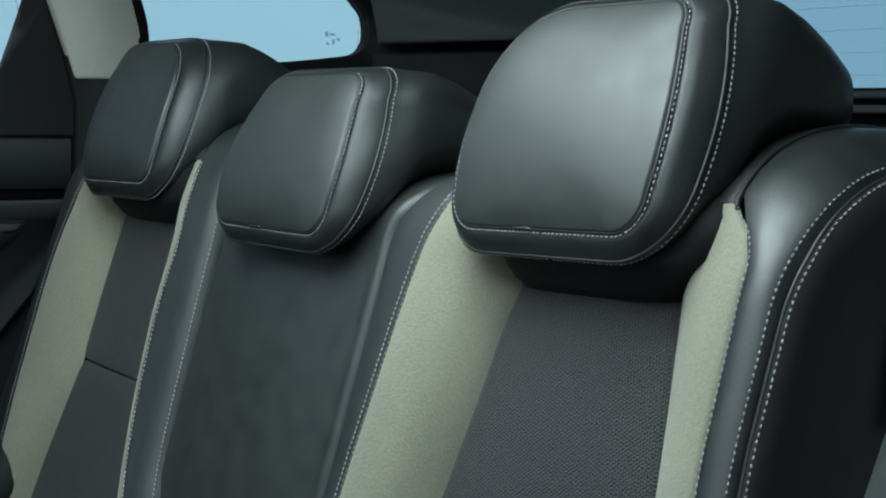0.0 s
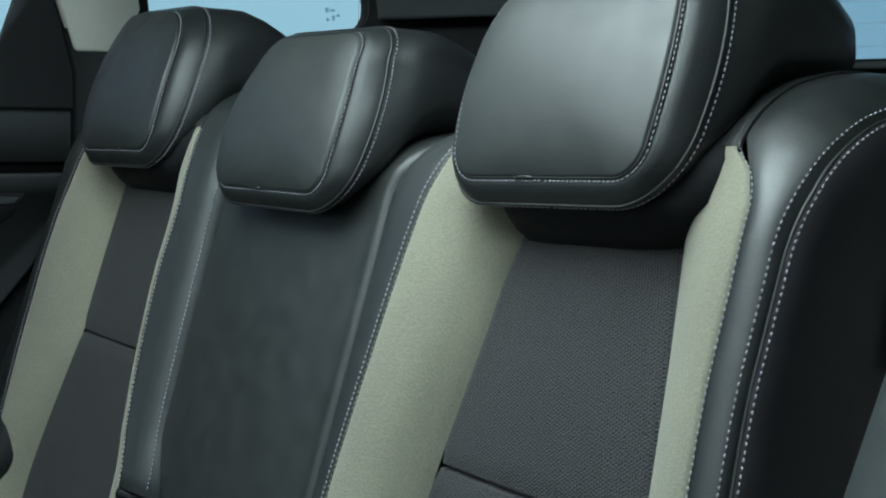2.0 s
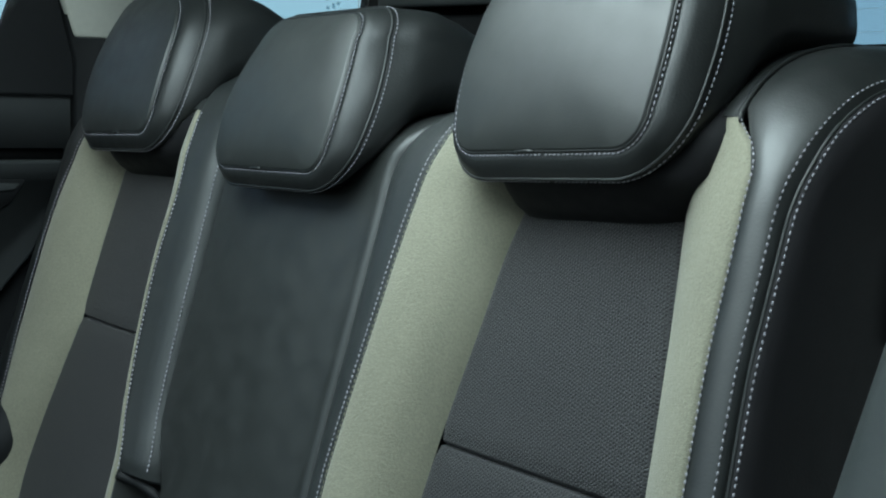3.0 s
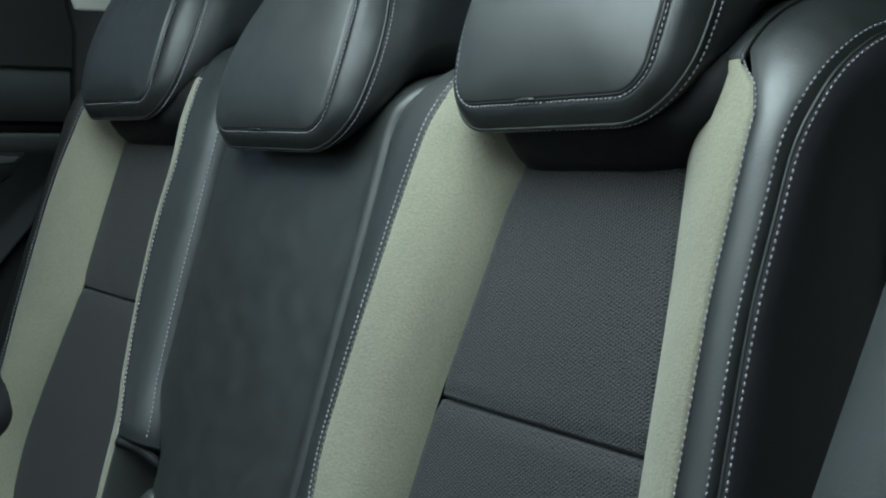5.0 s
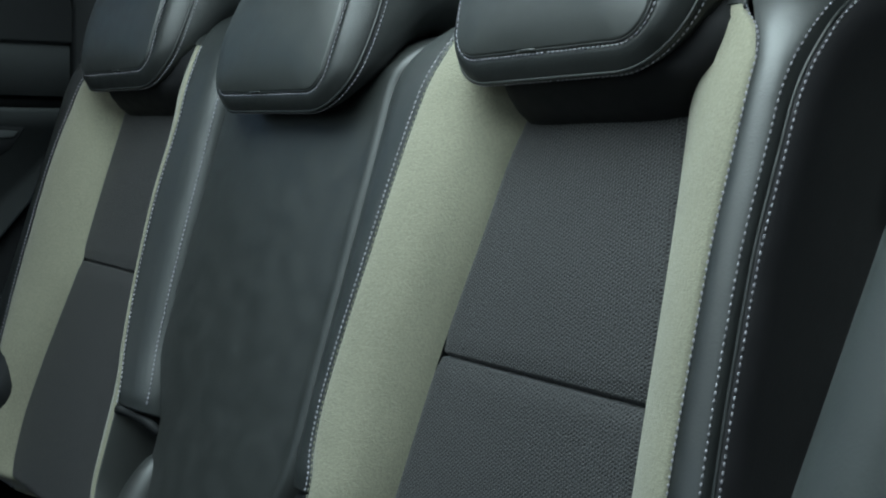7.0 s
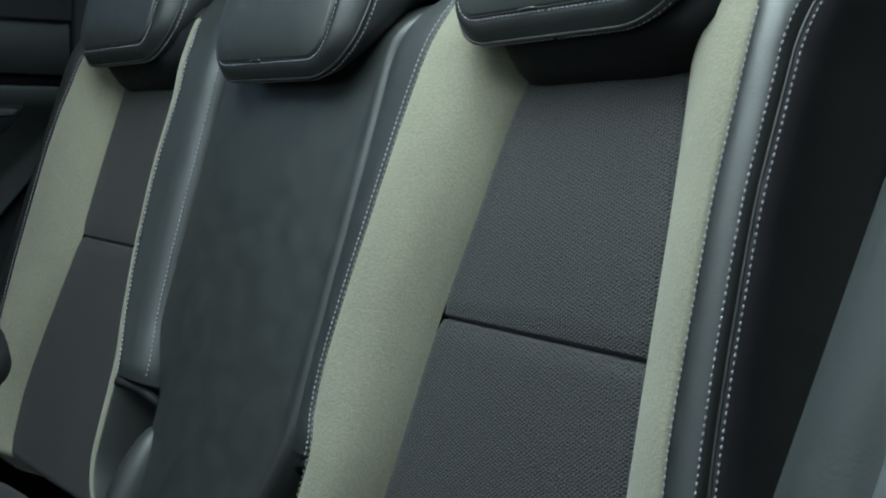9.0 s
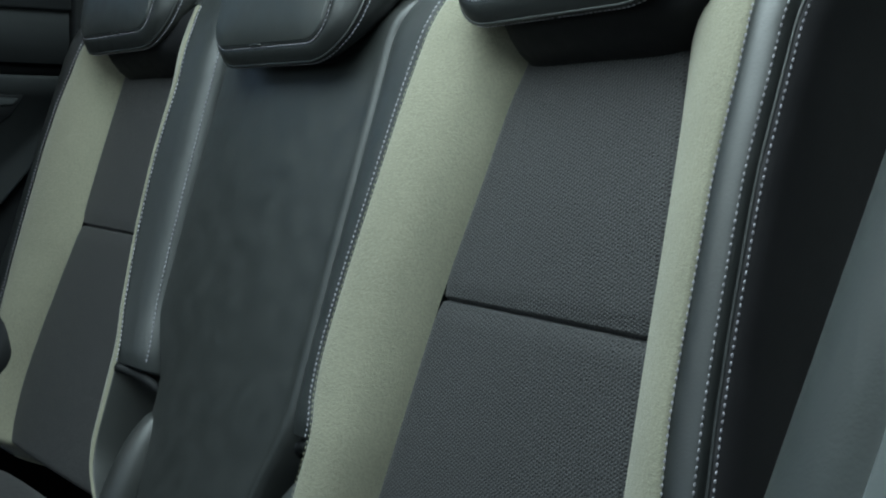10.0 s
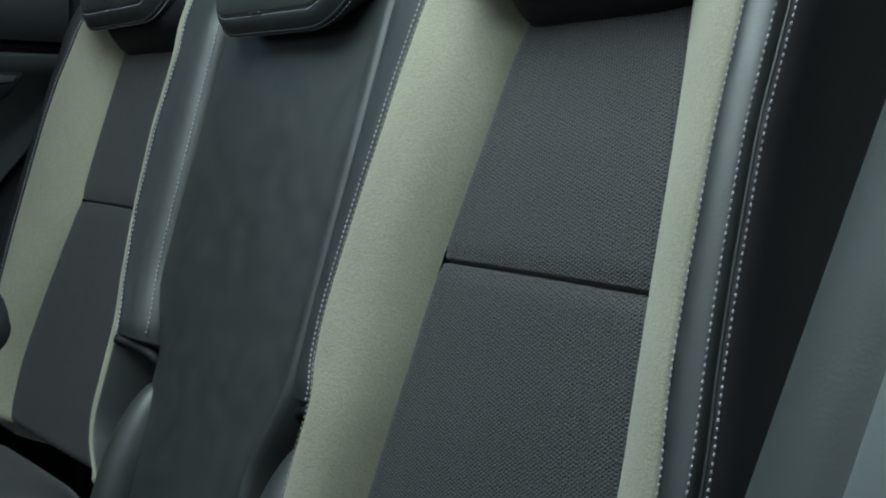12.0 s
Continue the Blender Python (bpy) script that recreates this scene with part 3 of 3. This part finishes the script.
def cushion(name, x0, x1, top, label, mat):
    ob = thing(name, label, "car seat", "rear seat cushions", at=((x0 + x1) / 2, -0.37, 0.12))
    half = (x1 - x0) / 2

    def fn(q, v):
        a = 2 * math.pi * q
        cx, cz = math.cos(a), math.sin(a)
        x = math.copysign(abs(cx) ** 0.35, cx) * half
        z = math.copysign(abs(cz) ** 0.45, cz)
        e = (1 - abs(2 * v - 1) ** 8) ** 0.35
        h = (top - 0.12) / 2
        return (x * (0.9 + 0.1 * e), -0.26 + 0.52 * v, h + h * z * (0.35 + 0.65 * e) + 0.02 * (0.5 - v))

    bm, rows = sheet(fn, [i / 48 for i in range(48)], [i / 30 for i in range(31)], closed=True)
    bm.faces.new(rows[0])
    bm.faces.new(rows[-1])
    part("pad", bm, mat, ob)
    return ob


cushion("seat_cushion", 0.20, 0.66, 0.385, "charcoal cloth rear seat cushion", CLOTH)
cushion("seat_cushion", -0.455, -0.150, 0.419, "charcoal cloth rear seat cushion", CLOTH)
cushion("seat_cushion", -0.18, 0.19, 0.36, "black leather middle seat cushion", SMOOTH)

# ---- the car round the seats ----
setting = "structure"


def structure(name, bm, mat, label, category="car body"):
    return tagged(part(name, bm, mat, None), label, category, kind=setting)


structure("floor", box(-0.80, 1.46, -2.4, 1.3, -0.05, 0.0), CARPET, "dark carpeted car floor", "floor")
# Unseen lining: opening invented for the overhead lamp, near edge widened to block sky.
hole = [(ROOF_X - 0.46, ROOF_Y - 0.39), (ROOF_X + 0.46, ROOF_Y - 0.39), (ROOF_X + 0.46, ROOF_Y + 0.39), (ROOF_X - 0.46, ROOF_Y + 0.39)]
rim = [(-0.72, -1.7), (1.50, -1.7), (1.50, 1.05), (-0.72, 1.05)]


def framed(inner, outer, depth, axis, bevel=0.003):
    """A panel with an opening: outer and inner outlines with the same number of points."""
    bm = bmesh.new()
    n = len(inner)
    loops = [[bm.verts.new(Vector(p) + k * depth * Vector(axis)) for p in pts] for k in (0, 1) for pts in (inner, outer)]
    fi, fo, bi, bo = loops
    for i in range(n):
        j = (i + 1) % n
        bm.faces.new((fi[i], fi[j], fo[j], fo[i]))
        bm.faces.new((bi[i], bo[i], bo[j], bi[j]))
        bm.faces.new((fi[i], bi[i], bi[j], fi[j]))
        bm.faces.new((fo[i], fo[j], bo[j], bo[i]))
    return bm


structure("ceiling", framed([(x, y, 1.40) for x, y in hole], [(x, y, 1.40) for x, y in rim], 0.04, (0, 0, 1)), CREAM, "unseen pale woven roof lining round an added roof opening", "ceiling")
structure("added_roof_pane", box(ROOF_X - 0.49, ROOF_X + 0.49, ROOF_Y - 0.42, ROOF_Y + 0.42, 1.445, 1.450, 0), GLASS, "unseen glass panel added over the roof lamp", "window").visible_shadow = False

# Far door: trim with a slot, a handle recess and a window frame.
door = thing("door_1", "dark grey closed rear door trim with a handle recess", "door", kind=setting, at=(-0.71, -0.4, 0.0))
inv_door = Matrix.Translation((0.71, 0.4, 0.0))


def door_part(name, bm, mat, label="", flat=False):
    bm.transform(inv_door)
    return part(name, bm, mat, door, label, flat)


door_part("shell", box(-0.80, -0.735, -1.2, 0.12, 0.05, 0.985), PLASTIC, "black door shell")
door_part("upper_trim", slab([(-0.702, -1.2, 0.899), (-0.702, 0.052, 0.899), (-0.702, 0.060, 0.880), (-0.702, 0.110, 0.880), (-0.702, 0.110, 0.930), (-0.702, 0.080, 0.932), (-0.702, 0.075, 0.985), (-0.702, 0.068, 0.996), (-0.702, -1.2, 1.000)], -0.04, (1, 0, 0), 0.005), DOORTRIM, "soft dark grey upper door trim")
door_part("slot", slab([(-0.714, -1.2, 0.880), (-0.714, 0.056, 0.878), (-0.714, 0.056, 0.902), (-0.714, -1.2, 0.904)], -0.02, (1, 0, 0), 0), PLASTIC, "black trim groove")
door_part("lower_trim", slab([(-0.708, -1.2, 0.40), (-0.708, -0.20, 0.585), (-0.708, -0.046, 0.684), (-0.708, 0.004, 0.742), (-0.708, 0.030, 0.790), (-0.708, 0.050, 0.850), (-0.708, 0.110, 0.877), (-0.708, -1.2, 0.882)], -0.026, (1, 0, 0), 0.006), DOORTRIM, "dark grey lower door trim")
door_part("handle_cup", slab([(-0.704, -0.16, 0.853), (-0.704, -0.004, 0.850), (-0.704, -0.010, 0.838), (-0.704, -0.028, 0.818), (-0.704, -0.045, 0.804), (-0.704, -0.16, 0.790)], -0.012, (1, 0, 0), 0.003), PLASTIC, "black handle recess")
door_part("handle", slab([(-0.700, -0.16, 0.846), (-0.700, -0.014, 0.8445), (-0.700, -0.022, 0.834), (-0.700, -0.16, 0.826)], -0.010, (1, 0, 0), 0.003), DOORTRIM, "grey pull handle")
door_part("window_frame", slab([(-0.690, -0.070, 0.97), (-0.690, 0.080, 0.97), (-0.690, 0.075, 1.05), (-0.688, 0.020, 1.16), (-0.65, -0.060, 1.38), (-0.65, -0.095, 1.38), (-0.688, -0.006, 1.16), (-0.690, -0.026, 1.11), (-0.690, -0.048, 1.05)], -0.012, (1, 0, 0), 0.003), PLASTIC, "black window frame", True)
door_part("pane", slab([(-0.70, -1.2, 0.985), (-0.70, 0.01, 0.985), (-0.66, -0.06, 1.37), (-0.66, -1.2, 1.37)], -0.004, (1, 0, 0), 0), GLASS, "clear side glass", True).visible_shadow = False

# Side panel behind the door, with the quarter window.
hole = [(0.162, 1.086), (0.26, 1.080), (0.365, 1.083), (0.49, 1.097), (0.531, 1.106), (0.546, 1.119), (0.551, 1.136), (0.545, 1.167), (0.518, 1.195), (0.44, 1.27), (0.35, 1.30), (0.097, 1.30), (0.150, 1.164), (0.162, 1.118)]
rim = [(0.055, 0.05), (0.26, 0.05), (0.42, 0.05), (0.62, 0.05), (0.9, 0.05), (0.9, 0.9), (0.9, 1.10), (0.9, 1.22), (0.9, 1.39), (0.55, 1.39), (0.35, 1.39), (-0.05, 1.39), (0.02, 1.18), (0.060, 1.02)]


def finer(pts, curved, k=6):
    """A closed outline with k steps between its points."""
    loop = pts + pts[:1]
    if curved:
        return [tuple(spline(loop, i / (k * len(pts)))) for i in range(k * len(pts))]
    return [tuple(np.array(a) + (np.array(c) - np.array(a)) * i / k) for a, c in zip(loop, loop[1:]) for i in range(k)]


hole, rim = finer(hole, True), finer(rim, False)


def side_x(z):
    return -0.668 + 0.10 * max(0.0, z - 1.05) - 0.02 * max(0.0, 1.0 - z)


structure("wall_far", framed([(side_x(z) + 0.003, y, z) for y, z in hole], [(side_x(z), y, z) for y, z in rim], -0.03, (1, 0, 0)), PLASTIC, "black luggage side trim round the quarter window", "trim")
structure("pillar_trim", slab([(-0.662, 0.055, 1.052), (-0.662, 0.124, 1.052), (-0.662, 0.152, 1.078), (-0.660, 0.163, 1.106), (-0.655, 0.140, 1.164), (-0.640, 0.087, 1.30), (-0.63, 0.06, 1.39), (-0.63, -0.07, 1.39), (-0.655, 0.018, 1.160)], -0.02, (1, 0, 0), 0.005), CREAM, "cream pillar trim beside the door", "trim")
win = thing("window_1", "rear quarter window with light sky behind", "window", kind=setting, at=(-0.69, 0.3, 1.2))
pane = part("pane", slab([(-0.005, -0.22, -0.13), (-0.005, 0.25, -0.13), (0.015, 0.25, 0.11), (0.015, -0.23, 0.11)], -0.004, (1, 0, 0), 0), GLASS, win, "clear side glass", flat=True)
pane.visible_shadow = False
bm = bmesh.new()
tube(bm, [(side_x(z) + 0.69, y - 0.3, z - 1.2) for y, z in hole], 0.003, 8, closed=True)
part("seal", bm, RUBBER, win, "black window seal")
# Unreadable small print on the glass.
for y, z, w, h in ((0.183, -0.067, 0.006, 0.008), (0.192, -0.065, 0.009, 0.004), (0.185, -0.081, 0.005, 0.005), (0.196, -0.079, 0.005, 0.008), (0.205, -0.073, 0.005, 0.005)):
    part("glass_print", box(0.0035, 0.0045, y, y + w, z, z + h, 0), PRINT, win, "grey unreadable print", flat=True)

structure("pillar_rear", slab([(-0.630, 0.545, 1.122), (-0.40, 0.79, 1.135), (-0.43, 0.84, 1.20), (-0.47, 0.84, 1.39), (-0.60, 0.50, 1.39), (-0.612, 0.515, 1.20), (-0.622, 0.545, 1.155)], -0.03, (0.7, -0.7, 0), 0.006), GREYTRIM, "grey rear pillar trim", "trim")
structure("luggage_trim", slab([(-0.640, 0.545, 0.90), (-0.41, 0.79, 0.90), (-0.41, 0.79, 1.118), (-0.640, 0.545, 1.108)], -0.03, (0.7, -0.7, 0), 0.006), PLASTIC, "black luggage area trim", "trim")

# Tailgate with the rear window.
hole = [(-0.50, 1.055), (0.60, 1.055), (0.50, 1.37), (-0.36, 1.37)]
rim = [(-0.70, 0.0), (0.70, 0.0), (0.70, 1.42), (-0.70, 1.42)]
structure("tailgate", framed([(x, 0.885 - 0.45 * max(0, z - 1.05), z) for x, z in hole], [(x, 0.885 - 0.45 * max(0, z - 1.05), z) for x, z in rim], 0.03, (0, 1, 0)), PLASTIC, "black tailgate lining round the rear window", "tailgate")
structure("tailgate_sill", box(-0.48, 0.60, 0.850, 0.884, 1.040, 1.050, 0.003), GREYTRIM, "grey rear window sill trim", "trim")
structure("tailgate_shelf", box(-0.48, 0.60, 0.835, 0.884, 1.020, 1.031, 0.003), GREYTRIM, "grey lower sill trim", "trim")
win = thing("window_2", "rear window with thin heater wires", "window", kind=setting, at=(0, 0.89, 1.05))
pane = part("pane", slab([(-0.52, 0.012, -0.01), (0.62, 0.012, -0.01), (0.52, -0.137, 0.325), (-0.38, -0.137, 0.325)], 0.004, (0, 1, 0), 0), TINTED, win, "tinted heated glass", flat=True)
pane.visible_shadow = False
for i in range(10):
    bm = bmesh.new()
    f = 0.022 + i * 0.030
    tube(bm, [(-0.40, 0.006 - 0.445 * f, f), (0.54, 0.006 - 0.445 * f, f)], 0.00025, 5)
    part("heater_wire", bm, WIRE, win)


# Door opening trim on the near side, beside the seat.
def sill(profile):
    def fn(q, v):
        z = 0.30 + 0.75 * v
        x, y = spline(profile, q)
        return (x, y - 0.048 + (z - 0.809) * 0.505, z)

    return fn


arc = [(0.7735 + 0.055 * math.cos(radians(d)), 0.033 + 0.055 * math.sin(radians(d))) for d in range(130, 286, 12)]
profile = [(0.737, 0.15), (0.735, 0.10)] + arc + [(0.7895, -0.0195), (0.793, -0.019)]
bm, _ = sheet(sill(profile), [i / 60 for i in range(61)], [i / 24 for i in range(25)])
bmesh.ops.solidify(bm, geom=bm.faces[:], thickness=-0.006)
structure("door_opening_trim", bm, SILL, "grey rounded door opening trim beside the seat", "trim")
# The trim's second face: its brighter light is put into a paler colour.
profile = [(0.792, 0.0), (0.7925, -0.017), (0.794, -0.021), (0.798, -0.0225), (0.82, -0.020), (0.86, -0.011), (0.90, 0.002)]
bm, _ = sheet(sill(profile), [i / 30 for i in range(31)], [i / 24 for i in range(25)])
bmesh.ops.solidify(bm, geom=bm.faces[:], thickness=-0.006)
structure("door_trim_lit_face", bm, TRIM_LIT, "second face of the door opening trim, coloured paler as if lit", "trim")

# Unseen walls that close the place behind the camera, block sky and bounce fill.
structure("bounce_wall_near", box(1.46, 1.50, -2.4, 1.1, 0.0, 1.40), WALL, "unseen pale wall beyond the open door, added for bounce light", "wall")
structure("bounce_wall_rear", box(0.66, 1.46, 0.90, 0.94, 0.0, 1.40), WALL, "unseen pale wall at the rear corner, added for bounce light", "wall")
structure("wall_front", box(-0.80, 1.50, -2.44, -2.40, 0.0, 0.95), PLASTIC, "unseen plain dark front wall", "wall")

# Pale sky far outside the windows.
HAZE = bpy.data.materials.new("pale_sky")
HAZE.use_nodes = True
hp = HAZE.node_tree.nodes["Principled BSDF"]
hp.inputs["Base Color"].default_value = (0, 0, 0, 1)
hp.inputs["Emission Color"].default_value, hp.inputs["Emission Strength"].default_value = (0.36, 0.58, 0.69, 1), HAZE_UP
structure("backdrop", box(-9.1, -9.0, 0, 9, -3, 9, 0), HAZE, "pale blue sky outside the side windows", "sky")
structure("backdrop_rear", box(-9.0, 9.0, 9.0, 9.1, -3, 9, 0), HAZE, "pale blue sky outside the rear window", "sky")
